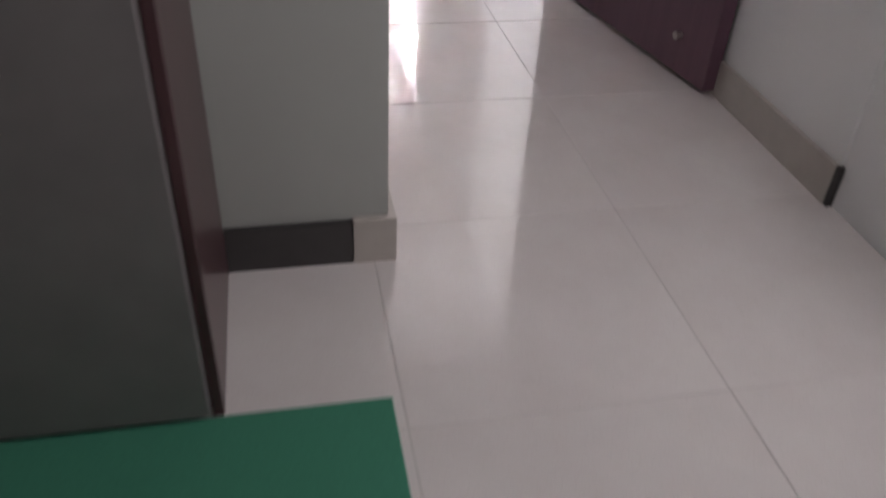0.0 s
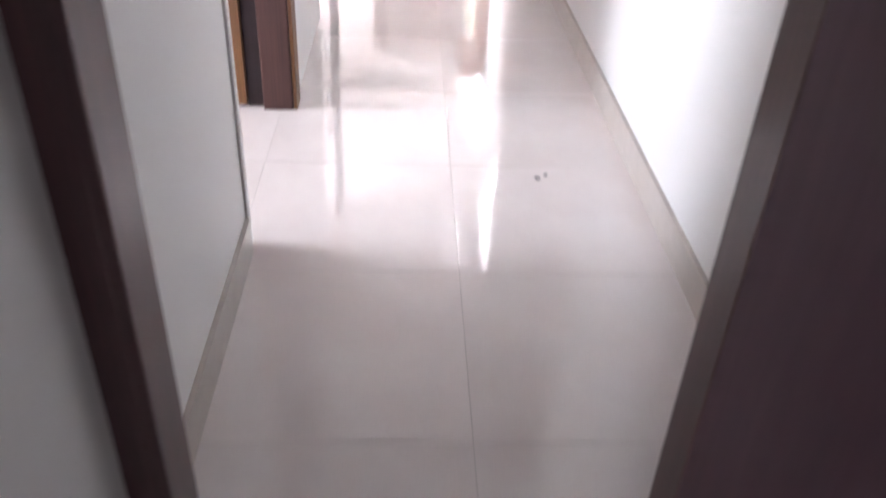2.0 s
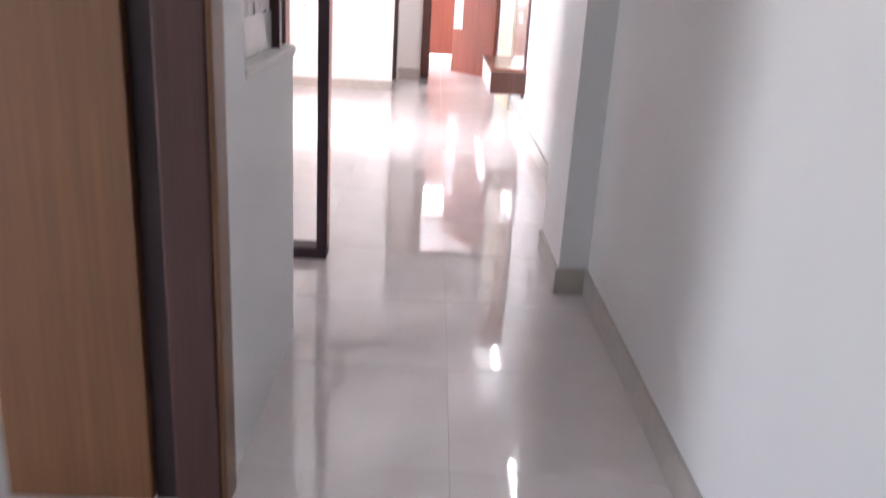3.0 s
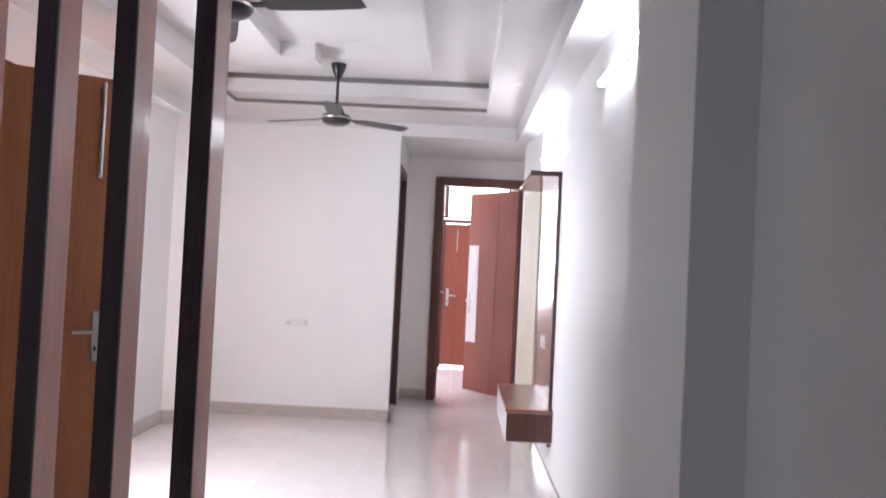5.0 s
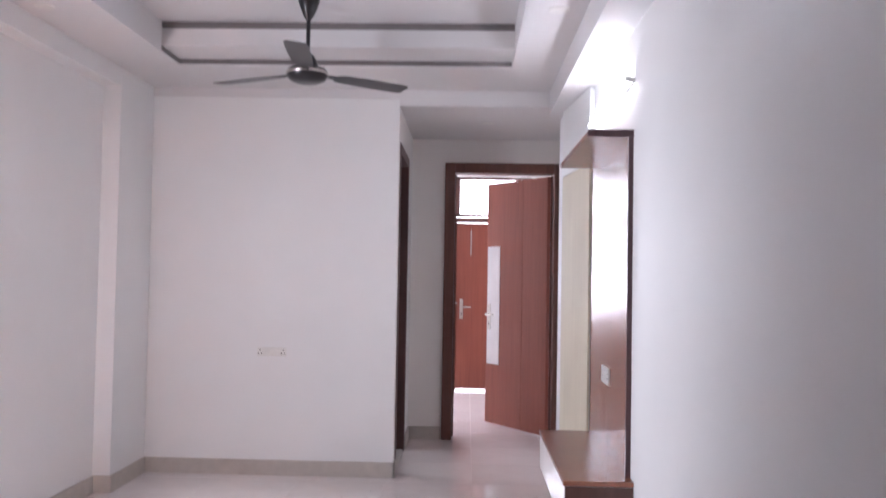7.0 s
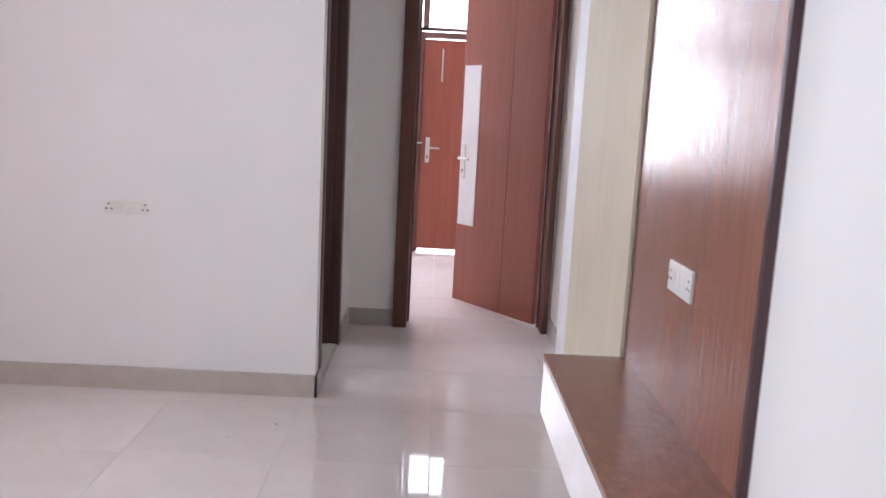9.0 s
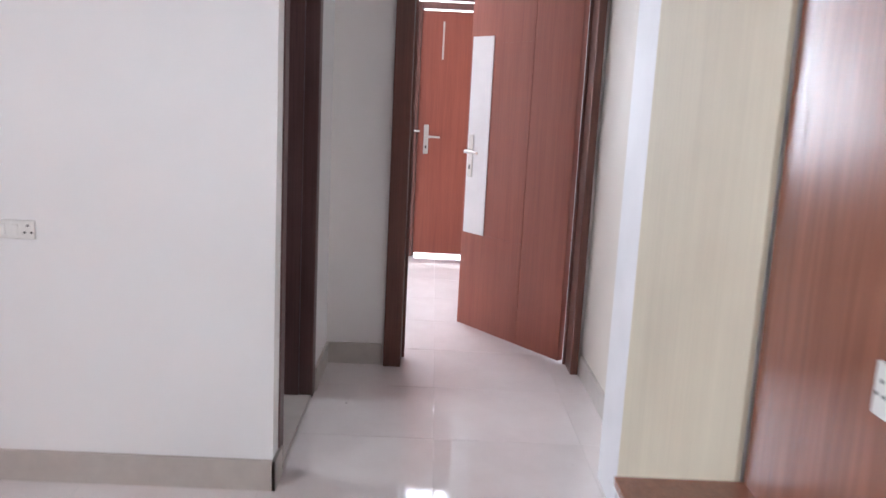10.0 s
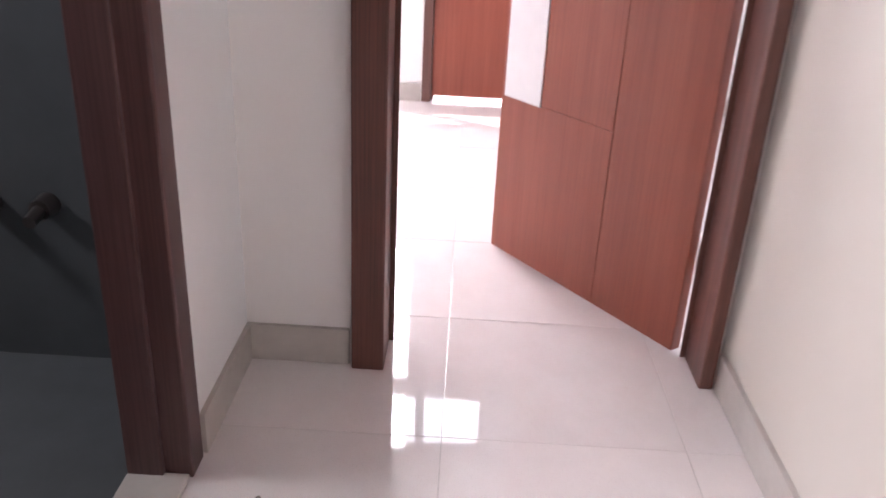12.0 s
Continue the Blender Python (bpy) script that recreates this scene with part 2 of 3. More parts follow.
structure("wall_recess", boxes((-3.6, 2.775, -0.02, -1.02, 2.885, H), (-0.132, 2.835, -0.02, 0.0, 3.02, H), (-1.02, 2.775, 2.14, -0.1, 2.885, H)), WALL, "white wall of the side recess round an orange door", "wall")
structure("wall_jali", boxes((-0.132, 3.02, -0.02, 0.0, 3.74, 0.955), (-0.132, 3.02, 0.955, 0.0, 3.075, 2.4), (-0.132, 3.02, 2.4, 0.0, 3.74, H), (-0.132, 3.69, 0.955, -0.07, 3.74, 2.4)), WALL,
          "low white wall under a cut lattice window", "wall")
structure("wall_dining", boxes((-3.72, 0.3, -0.02, -3.6, 1.5, H), (-3.72, 3.3, -0.02, -3.6, 4.4, H), (-3.72, 1.5, -0.02, -3.6, 3.3, 0.85), (-3.72, 1.5, 2.15, -3.6, 3.3, H),
                               (-3.6, 0.3, -0.02, -0.13, 0.42, H), (-3.6, 4.28, -0.02, -1.83, 4.4, H)), WALL, "white walls of the dining space with a window", "wall")
structure("wall_bedroom_door", boxes((-1.0, 11.36, -0.02, 0.282, 11.48, H), (1.24, 11.36, -0.02, 3.6, 11.48, H), (0.282, 11.36, 2.35, 1.24, 11.48, H)), WALL_WARM, "white painted wall round the bedroom doorway", "wall")
structure("wall_bedroom_left", B(-1.12, 11.36, -0.02, -1.0, 14.37, H), WALL_WARM, "white painted bedroom side wall", "wall")
# opening out of view, made for the bedroom side fill
structure("wall_bedroom_right", boxes((3.48, 11.48, -0.02, 3.6, 12.1, H), (3.48, 13.7, -0.02, 3.6, 14.37, H), (3.48, 12.1, -0.02, 3.6, 13.7, 0.9), (3.48, 12.1, 2.1, 3.6, 13.7, H)), WALL_WARM, "white painted bedroom wall with an unseen opening added for light", "wall")
structure("wall_bedroom_far", boxes((-1.0, 14.25, -0.02, -0.8, 14.37, H), (-0.8, 14.25, -0.02, 0.29, 14.37, 0.95), (-0.8, 14.25, 2.0, 0.29, 14.37, 2.10), (-0.8, 14.25, 2.58, 1.25, 14.37, H), (1.25, 14.25, -0.02, 3.48, 14.37, H)), WALL_WARM, "white painted bedroom end wall with windows and a balcony door", "wall")
# unseen opening, cut only for the bathroom fill lamp
structure("wall_bathroom_opening", boxes((-2.0, 10.16, -0.02, -1.9, 10.42, H), (-2.0, 10.98, -0.02, -1.9, 11.5, H), (-2.0, 10.42, -0.02, -1.9, 10.98, 1.67), (-2.0, 10.42, 2.13, -1.9, 10.98, H)), BATH, "dark tiled bathroom wall with an unseen small opening added for light", "wall")
structure("wall_bathroom_taps", B(-1.9, 11.30, -0.02, -0.13, 11.36, H), BATH, "dark tiled bathroom wall behind the taps", "wall")
structure("wall_bathroom_side", B(-1.9, 10.16, -0.02, -0.13, 10.18, H), BATH, "dark tiled bathroom side wall", "wall")

# ceilings
structure("ceiling_slab", B(-3.72, -3.5, 2.98, 3.6, 14.6, 3.12), CEIL, "white ceiling slab", "ceiling")
structure("ceiling_corridor", boxes((-3.72, -3.5, 2.62, 1.6, 4.5, 2.66)), CEIL, "flat white corridor ceiling", "ceiling")
structure("ceiling_passage", B(0.0, 10.003, 2.551, 1.268, 11.36, 2.6), CEIL, "low white passage ceiling", "ceiling")
TX0, TX1, TY0, TY1, TY2 = -1.32, 0.737, 5.1, 9.07, 9.37
CX0, CX1, CY0, CY1 = -0.712, -0.014, 5.75, 8.22
FX0, FX1, FY0, FY1 = -1.06, 0.308, 5.40, 8.50
NX0, NX1 = -0.475, -0.27
SOFFIT, FRAME_Z, PLANE_Z, RECESS_Z = 2.66, 2.770, 2.840, 2.872
ceil = bmesh.new()
for r in ((-1.83, 4.5, TX0, 10.0), (TX1, 4.5, 1.03, 10.0), (TX0, 4.5, TX1, TY0), (TX0, TY2, TX1, 9.985)):
    box(ceil, r[0], r[1], SOFFIT, r[2], r[3], 2.92)
box(ceil, TX0, TY1, 2.698, TX1, TY2, 2.92)
# upper plane round the hanging frame, then the frame with its recess and the notch for the fan
for r in ((TX0, TY0, FX0, TY1), (FX1, TY0, TX1, TY1), (FX0, TY0, FX1, FY0), (FX0, FY1, FX1, TY1)):
    box(ceil, r[0], r[1], PLANE_Z, r[2], r[3], 2.92)
for r in ((FX0, FY0, CX0, FY1), (CX1, FY0, FX1, FY1), (CX0, FY0, CX1, CY0), (CX0, CY1, NX0, FY1), (NX1, CY1, CX1, FY1)):
    box(ceil, r[0], r[1], FRAME_Z, r[2], r[3], 2.92)
box(ceil, CX0, CY0, RECESS_Z, CX1, CY1, 2.92)
box(ceil, NX0, CY1, RECESS_Z, NX1, FY1, 2.92)
structure("ceiling_tray", ceil, CEIL, "white stepped tray ceiling with a recessed centre panel", "ceiling")
# strips that darken the step faces in place of real shade
structure("trim", boxes((TX0 + 0.002, TY2 - 0.006, 2.670, TX1 - 0.002, TY2 - 0.0, 2.697), (TX0 + 0.002, TY1 - 0.006, 2.800, TX1 - 0.002, TY1, 2.837), (TX0, TY1 + 0.002, 2.670, TX0 + 0.006, TY2 - 0.007, 2.697)), STEP_SHADE, "thin taupe strips painting the shade on the tray ceiling steps", "trim")
structure("beam_right", B(1.03, 4.80, 2.50, 1.212, 10.0, 2.98), CEIL, "white beam along the wall above the tube lights", "beam")
structure("beam_far", boxes((-1.72, 9.985, 2.60, 0.0, 10.0, 2.66), (0.0, 9.985, 2.551, 1.03, 10.0, 2.66)), CEIL, "white beam over the passage mouth", "beam")

# ---- doors and frames ----
def door_frame(name, m, width, height, depth, jamb, material, label, far_jamb=None, rebate=0.42):
    """A timber frame: opening of that clear width, its hinge corner at the origin, going along x; depth along y."""
    t = thing(name, m, label, "door frame")
    for x0, x1 in ((-jamb, 0), (width, width + (far_jamb or jamb))):
        bm = B(x0, 0, -0.004, x1, depth, height + jamb, bevel=0.006)
        sx = (x1 - 0.012, x1 + 0.014) if x0 < 0 else (x0 - 0.014, x0 + 0.012)
        box(bm, sx[0], depth * rebate + 0.001, -0.004, sx[1], depth - 0.002, height, bevel=0.003)
        part("jamb", bm, material, t)
    bm = B(0, 0, height, width, depth, height + jamb, bevel=0.006)
    part("head", bm, material, t)
    return t


def lever_handle(parent, x, y, z, side, toward, plate=0.24):
    """Steel plate with lever on the leaf's face; side +1 or -1 along y, lever pointing along toward (x)."""
    h = part("door_handle", B(x - 0.02, y, z - plate / 2, x + 0.02, y + side * 0.008, z + plate / 2, bevel=0.003), STEEL, parent, "brushed steel lever handle plate")
    bm = bmesh.new()
    rod(bm, (x, y + side * 0.006, z + 0.025), (x, y + side * 0.045, z + 0.025), 0.011)
    rod(bm, (x, y + side * 0.045, z + 0.025), (x + toward * 0.115, y + side * 0.05, z + 0.022), 0.010, 0.008)
    part("lever", bm, STEEL, h, "", True)
    part("keyhole", B(x - 0.006, y + side * 0.0075, z - 0.075, x + 0.006, y + side * 0.0092, z - 0.05), HOLE, h)


def leaf(name, m, width, height, material, label, thick=0.036, grooves=(), side=1):
    """A flush door leaf hinged at the origin, along +x; grooves: upright and level lines cut between its panels."""
    t = thing(name, m, label, "door")
    xs = [0.0] + sorted(g[1] for g in grooves if g[0] == "x") + [width]
    bm = B(0.001, -thick / 2 + 0.003, 0.012, width - 0.001, thick / 2 - 0.003, height - 0.002)
    zs = [(g[1], g[2], g[3]) for g in grooves if g[0] == "z"]
    for a, b in zip(xs, xs[1:]):
        cuts = [0.01] + [z for z, p, q in zs if p <= a + 0.01 and q >= b - 0.01] + [height]
        for c, d in zip(cuts, cuts[1:]):
            for s in (-1, 1):
                box(bm, a + 0.002, s * thick / 2, c + 0.002, b - 0.002, s * (thick / 2 - 0.006), d - 0.002)
    part("leaf_panel", bm, material, t)
    return t


def hinge(parent, x, y, z):
    bm = bmesh.new()
    for i in range(3):
        rod(bm, (x, y, z - 0.045 + i * 0.031), (x, y, z - 0.018 + i * 0.031), 0.008)
    part("hinge", bm, STEEL, parent, "small steel butt hinge", True)


# first doorway with the dark leaf swung against the wall
door_frame("door_frame", pose(0.018, 0.922, 0), 0.845, 2.06, 0.12, 0.07, MAROON, "dark maroon timber frame of the first doorway", rebate=0.0)
a0 = math.degrees(math.atan2(-0.043 - 0.925, 1.034 - 0.860))
d1 = leaf("dark_door", pose(0.860, 0.925, 0.004, 0, 0, a0), 0.95, 2.05, LEAF_DARK, "dark maroon flush door standing open against the wall", 0.046)
part("edge_strip", B(-0.003, -0.0225, 0.012, 0.0, 0.0225, 2.04), FRAME, d1)
part("white_patch", boxes((0.745, -0.0275, 0.605, 0.935, -0.0232, 1.7)), BOARD, d1, "white strip laminate on the dark door")
lever_handle(d1, 0.875, -0.0277, 0.99, -1, -1)
bm = bmesh.new()
rod(bm, (0.80, -0.018, 0.128), (0.80, -0.04, 0.128), 0.009)
rod(bm, (0.80, -0.04, 0.128), (0.80, -0.046, 0.128), 0.012)
part("door_stop", bm, STEEL, d1, "small steel door stop", True)

# recess door
rf = thing("recess_door_frame", pose(0.0, 2.735, 0), "dark maroon timber frame of the recess door", "door frame")
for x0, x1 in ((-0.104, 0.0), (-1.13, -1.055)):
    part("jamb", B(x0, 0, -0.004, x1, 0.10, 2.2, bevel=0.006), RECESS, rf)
# stops set back in the frame; most of their shade is painted
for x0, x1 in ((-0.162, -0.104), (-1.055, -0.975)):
    part("stop", B(x0, 0.035, -0.004, x1, 0.10, 2.14, bevel=0.004), REBATE_SHADE, rf, "set back rebate of the frame, darkened with painted shade")
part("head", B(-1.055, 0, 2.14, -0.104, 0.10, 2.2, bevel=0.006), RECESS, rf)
part("edge_bead", B(0.0005, 0.004, -0.004, 0.013, 0.098, 2.2, bevel=0.003), ORANGE, rf, "lighter brown edge bead")
d2 = leaf("recess_door", pose(-0.972, 2.757, 0.004), 0.812, 2.06, ORANGE, "orange brown flush door, closed", grooves=())
lever_handle(d2, 0.06, -0.018, 1.0, -1, 1)

# entrance leaf, half open into the living room
door_frame("entrance_frame", pose(-1.835, 6.59, 0, 0, 0, 90), 0.70, 2.29, 0.12, 0.07, FRAME, "red brown timber frame of the entrance")
ent_m = pose(-1.825, 6.62, 0.004, 0, 0, math.degrees(math.atan2(7.0 - 6.62, -1.24 + 1.825)))
d3 = leaf("entrance_door", ent_m, 0.70, 2.285, ENTRANCE, "orange brown entrance door standing half open", grooves=(("x", 0.50),))
lever_handle(d3, 0.62, -0.018, 0.94, -1, -1, 0.26)
bm = B(0.590, -0.030, 1.76, 0.610, -0.018, 2.26, bevel=0.003)
rod(bm, (0.60, -0.034, 1.78), (0.60, -0.034, 2.25), 0.006)
part("tower_bolt", bm, STEEL, d3, "long steel tower bolt")

# bathroom doorway
door_frame("bathroom_door_frame", pose(0.006, 10.165, 0, 0, 0, 90), 0.695, 2.24, 0.14, 0.075, BATH_FRAME, "dark maroon timber frame of the bathroom doorway")
structure("floor_bathroom", B(-1.9, 10.18, -0.003, -0.134, 11.30, 0.004), BATH, "dark tiled bathroom floor", "floor")
structure("threshold", B(-0.134, 10.168, -0.003, 0.0, 10.858, 0.012, bevel=0.004), SKIRT, "beige stone threshold of the bathroom", "threshold")
tap = thing("wall_tap", pose(-0.60, 11.30, 0.44), "dark steel wall taps on dark bathroom tiles", "tap")
for dx in (0, 0.145):
    bm = bmesh.new()
    rod(bm, (dx, 0, 0), (dx, -0.05, 0), 0.030, 0.026)
    rod(bm, (dx, -0.05, 0), (dx, -0.10, -0.01), 0.016)
    part("tap_body", bm, STEEL_DARK, tap, "", True)

# bedroom doorway and its open leaf
door_frame("bedroom_door_frame", pose(0.370, 11.325, 0), 0.842, 2.262, 0.16, 0.086, FRAME, "dark red brown timber frame of the bedroom doorway", 0.038, 0.98)
ang = math.degrees(math.atan2(12.182 - 11.490, 0.686 - 1.192))
W4 = 0.850
d4 = leaf("bedroom_door", pose(1.187, 11.498, 0.004, 0, 0, ang), W4, 2.255, LEAF, "red brown laminate bedroom door standing open", grooves=(("x", 0.33), ("z", 0.565, 0.33, 0.9), ("z", 1.62, 0.33, 0.9)))
part("mirror_strip", B(W4 - 0.20, 0.0175, 0.56, W4 - 0.02, 0.0225, 1.66), BOARD, d4, "white laminate strip on the door")
lever_handle(d4, W4 - 0.055, 0.0225, 1.0, 1, -1)
for z in (0.30, 1.12, 1.95):
    hinge(d4, -0.012, -0.016, z)

# balcony door, closed, with a bright gap under it
door_frame("balcony_door_frame", pose(0.345, 14.24, 0), 0.86, 2.03, 0.12, 0.055, FRAME, "red brown timber frame of the balcony door")
d5 = leaf("balcony_door", pose(0.349, 14.30, 0.016), 0.852, 2.005, LEAF, "red brown laminate balcony door, closed", grooves=())
lever_handle(d5, 0.07, -0.018, 0.97, -1, 1)
part("tower_bolt", B(0.17, -0.028, 1.62, 0.185, -0.018, 1.92), STEEL, d5)


# ---- windows ----
def grille_window(name, x0, x1, z0, z1, y, panes, nx, nz, label):
    """A metal window with panes and a square grille before it."""
    t = thing(name, pose(x0, y, z0), label, "window", kind="structure")
    w, h = x1 - x0, z1 - z0
    part("window_frame", boxes((0, 0, 0, w, 0.05, 0.03), (0, 0, h - 0.03, w, 0.05, h), (0, 0, 0, 0.03, 0.05, h), (w - 0.03, 0, 0, w, 0.05, h),
                               *[(w * i / panes - 0.022, 0, 0, w * i / panes + 0.022, 0.05, h) for i in range(1, panes)]), FRAME, t)
    bm = bmesh.new()
    for i in range(1, nx):
        rod(bm, (w * i / nx, -0.01, 0.02), (w * i / nx, -0.01, h - 0.02), 0.005, seg=8)
    for i in range(1, nz):
        rod(bm, (0.02, -0.01, h * i / nz), (w - 0.02, -0.01, h * i / nz), 0.005, seg=8)
    part("grille", bm, STEEL, t)
    return t


grille_window("window_1", 0.355, 1.25, 2.10, 2.58, 14.27, 1, 7, 4, "ventilator window with a square steel grille over the balcony door")
grille_window("window_3", -0.8, 0.355, 2.10, 2.58, 14.27, 2, 9, 4, "ventilator window with a square steel grille above the side window")
grille_window("window_2", -0.8, 0.29, 0.95, 2.0, 14.27, 2, 8, 6, "bedroom window with a square steel grille beside the balcony door")
w2 = bpy.data.objects["window_2"]
lever_handle(w2, 1.05, -0.002, 0.08, -1, 1, 0.10)
structure("backdrop", boxes((-3.0, 16.2, -0.1, 4.0, 16.22, 4.2)), SKYGLOW, "bright hazy daylight outside the bedroom", "backdrop")
structure("balcony", B(-1.2, 14.37, -0.2, 3.6, 16.2, 0.0), MARBLE, "pale stone balcony floor", "balcony")
structure("landing", B(-3.0, 5.8, -0.2, -1.98, 8.0, -0.004), MARBLE, "pale stone landing outside the entrance", "floor")
structure("wall_landing", boxes((-3.1, 5.7, -0.2, -3.0, 8.1, H), (-3.0, 5.7, -0.2, -1.98, 5.8, H), (-3.0, 8.0, -0.2, -1.98, 8.1, H)), WALL, "white walls of the landing outside the entrance", "wall")

# ---- start room ----
w = thing("wardrobe", pose(-1.235, -1.053, 0), "dark wardrobe with maroon side panels", "wardrobe")
part("carcass", B(0.02, 0.02, 0.0, 0.878, 0.394, 2.1), LEAF_DARK, w)
for x in (0.0, 0.878):
    part("side_panel", B(x, 0.0, 0.0, x + 0.018, 0.386, 2.12, bevel=0.002), MAROON, w, "maroon side panel")
for x in (0.02, 0.450):
    part("wardrobe_door", B(x + 0.002, -0.018, 0.02, x + 0.426, 0.018, 2.1, bevel=0.002), WARDROBE, w, "charcoal laminate door panel")
mt = thing("door_mat", pose(-0.53, -1.385, 0), "green fibre door mat on the tiles", "mat")
part("mat_body", B(-0.62, -0.33, 0.0, 0.47, 0.325, 0.008, bevel=0.003), GREEN, mt)

# ---- lattice window in the low wall ----
j = thing("lattice_window", pose(-0.05, 3.075, 0.965), "white cut lattice panel in a dark frame on a painted sill", "window")
part("sill", B(-0.075, 0.002, -0.011, 0.054, 0.70, 0.018, bevel=0.008), WALL_WARM, j, "painted rounded sill")
part("lattice_frame", boxes((-0.03, 0.0, 0.018, 0.01, 0.03, 1.45), (-0.05, 0.55, 0.018, 0.03, 0.585, 1.45)), MAROON, j, "dark maroon frame")
# added dark sheet that paints the shade inside the lattice's cut openings
part("opening_shade", B(-0.012, 0.03, 0.018, -0.008, 0.55, 1.45), plain("lattice_shade", (0.12, 0.12, 0.12), 0.6), j)
part("lower_board", B(-0.008, 0.03, 0.018, 0.006, 0.55, 0.125), WHITE_LAM, j)
bm = bmesh.new()
random.seed(5)
for i in range(7):
    for k in range(6):
        y0, z0 = 0.060 + i * 0.074 + (0.03 if k % 2 else 0.0), 0.10 + k * 0.225
        s = 1 if (i + k) % 2 else -1
        lean = random.uniform(0.8, 1.2)
        # a tall leaf stem, a second one beside it, and a curl at its foot
        for off, bend, wide in ((0.0, 0.050, 0.017), (0.032, 0.026, 0.011)):
            pts = [Vector((0.0, min(0.545, max(0.035, y0 + off + s * lean * bend * math.sin(q * 2.9 - 0.5))), min(1.44, z0 + 0.27 * q))) for q in (0, 0.2, 0.4, 0.6, 0.8, 1.0)]
            for n, (a, b) in enumerate(zip(pts, pts[1:])):
                rod(bm, a, b, wide - n * 0.002, wide - (n + 1) * 0.002, 8)
        c = Vector((0.0, min(0.50, max(0.08, y0 - s * 0.03)), min(1.38, z0 + 0.05)))
        for q in range(5):
            u, v = q * 0.8 - 0.4, (q + 1) * 0.8 - 0.4
            rod(bm, c + Vector((0, s * 0.030 * math.cos(u), 0.045 * math.sin(u))), c + Vector((0, s * 0.030 * math.cos(v), 0.045 * math.sin(v))), 0.012, 0.011, 8)
bmesh.ops.scale(bm, vec=(0.32, 1, 1), verts=bm.verts)
part("lattice", bm, WHITE_LAM, j, "white scroll cut lattice")

# ---- wooden fin screen ----
s = thing("fin_screen", pose(0.012, 4.515, 0), "upright polished wooden fin screen on a low base", "screen")
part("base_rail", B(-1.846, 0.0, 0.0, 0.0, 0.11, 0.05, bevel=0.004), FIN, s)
for i in range(10):
    x = -0.040 - i * 0.176
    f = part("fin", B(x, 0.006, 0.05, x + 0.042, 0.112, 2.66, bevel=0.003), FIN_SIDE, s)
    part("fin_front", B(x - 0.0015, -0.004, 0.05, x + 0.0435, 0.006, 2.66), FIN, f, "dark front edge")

# ---- television unit ----
u = thing("tv_unit", pose(1.212, 7.955, 0), "red walnut wall panel with floating bench and top shelf", "tv unit")
part("back_panel", B(-0.018, 0.09, 0.27, 0.0, 1.163, 2.018, bevel=0.002), PANEL, u, "glossy red walnut laminate panel")
part("panel_edge", B(-0.022, 0.072, 0.27, 0.0, 0.09, 2.014), MAROON, u)
bench = part("bench", B(-0.297, 0.0, 0.305, 0.0, 1.163, 0.492, bevel=0.002), WHITE_LAM, u, "white sided bench box")
part("bench_top", B(-0.301, -0.004, 0.492, 0.0, 1.167, 0.514, bevel=0.002), PANEL, u, "red walnut bench top")
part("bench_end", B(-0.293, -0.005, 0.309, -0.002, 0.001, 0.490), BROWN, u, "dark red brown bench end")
part("top_shelf", boxes((-0.20, 0.072, 2.018, 0.0, 1.163, 2.043), bevel=0.002), PANEL, u)
part("shelf_edge", boxes((-0.203, 0.066, 2.014, -0.0, 0.074, 2.046)), MAROON, u)
cp = thing("cream_side_panel", pose(1.212, 9.135, 0), "tall cream laminate panel on the wall beyond the bench", "wall panel")


def splayed(z0, z1, thick, length=0.722):
    """A board standing off the wall, splayed outwards along its length."""
    bm = B(-thick, 0.0, z0, 0.0, length, z1)
    for v in bm.verts:
        v.co.x += -0.019 - 0.071 * v.co.y / length
    return bm


part("board", splayed(0.0, 2.05, 0.012), CREAM, cp)
part("upper_board", splayed(2.054, 2.496, 0.012), WALL, cp, "white painted upper part")
part("core", B(-0.016, 0.02, 0.0, 0.0, 0.722, 2.49), WHITE_MATT, cp)


def switch_plate(name, m, width, height, cells, label, sockets=True):
    """A moulded plate on a wall: width along x, facing -y."""
    t = thing(name, m, label, "socket")
    part("plate", B(-width / 2, -0.010, -height / 2, width / 2, 0, height / 2, bevel=0.003), PLASTIC, t)
    for i in range(cells):
        x = -width / 2 + width * (i + 0.5) / cells
        if sockets and i in (0, cells - 1):
            bm = bmesh.new()
            for dx, dz in ((0, 0.014), (-0.011, -0.008), (0.011, -0.008)):
                rod(bm, (x + dx, -0.0104, dz), (x + dx, -0.009, dz), 0.0042, seg=10)
            part("socket_holes", bm, HOLE, t)
        else:
            part("rocker", B(x - 0.009, -0.0135, -0.018, x + 0.009, -0.009, 0.018, bevel=0.002), PLASTIC, t)
    return t


switch_plate("wall_socket", pose(-0.850, 10.0, 0.840), 0.20, 0.06, 5, "white moulded socket strip on the end wall")
switch_plate("panel_socket", pose(1.194, 8.56, 0.898, 0, 0, -90), 0.21, 0.085, 5, "white switch and socket plate on the walnut panel")


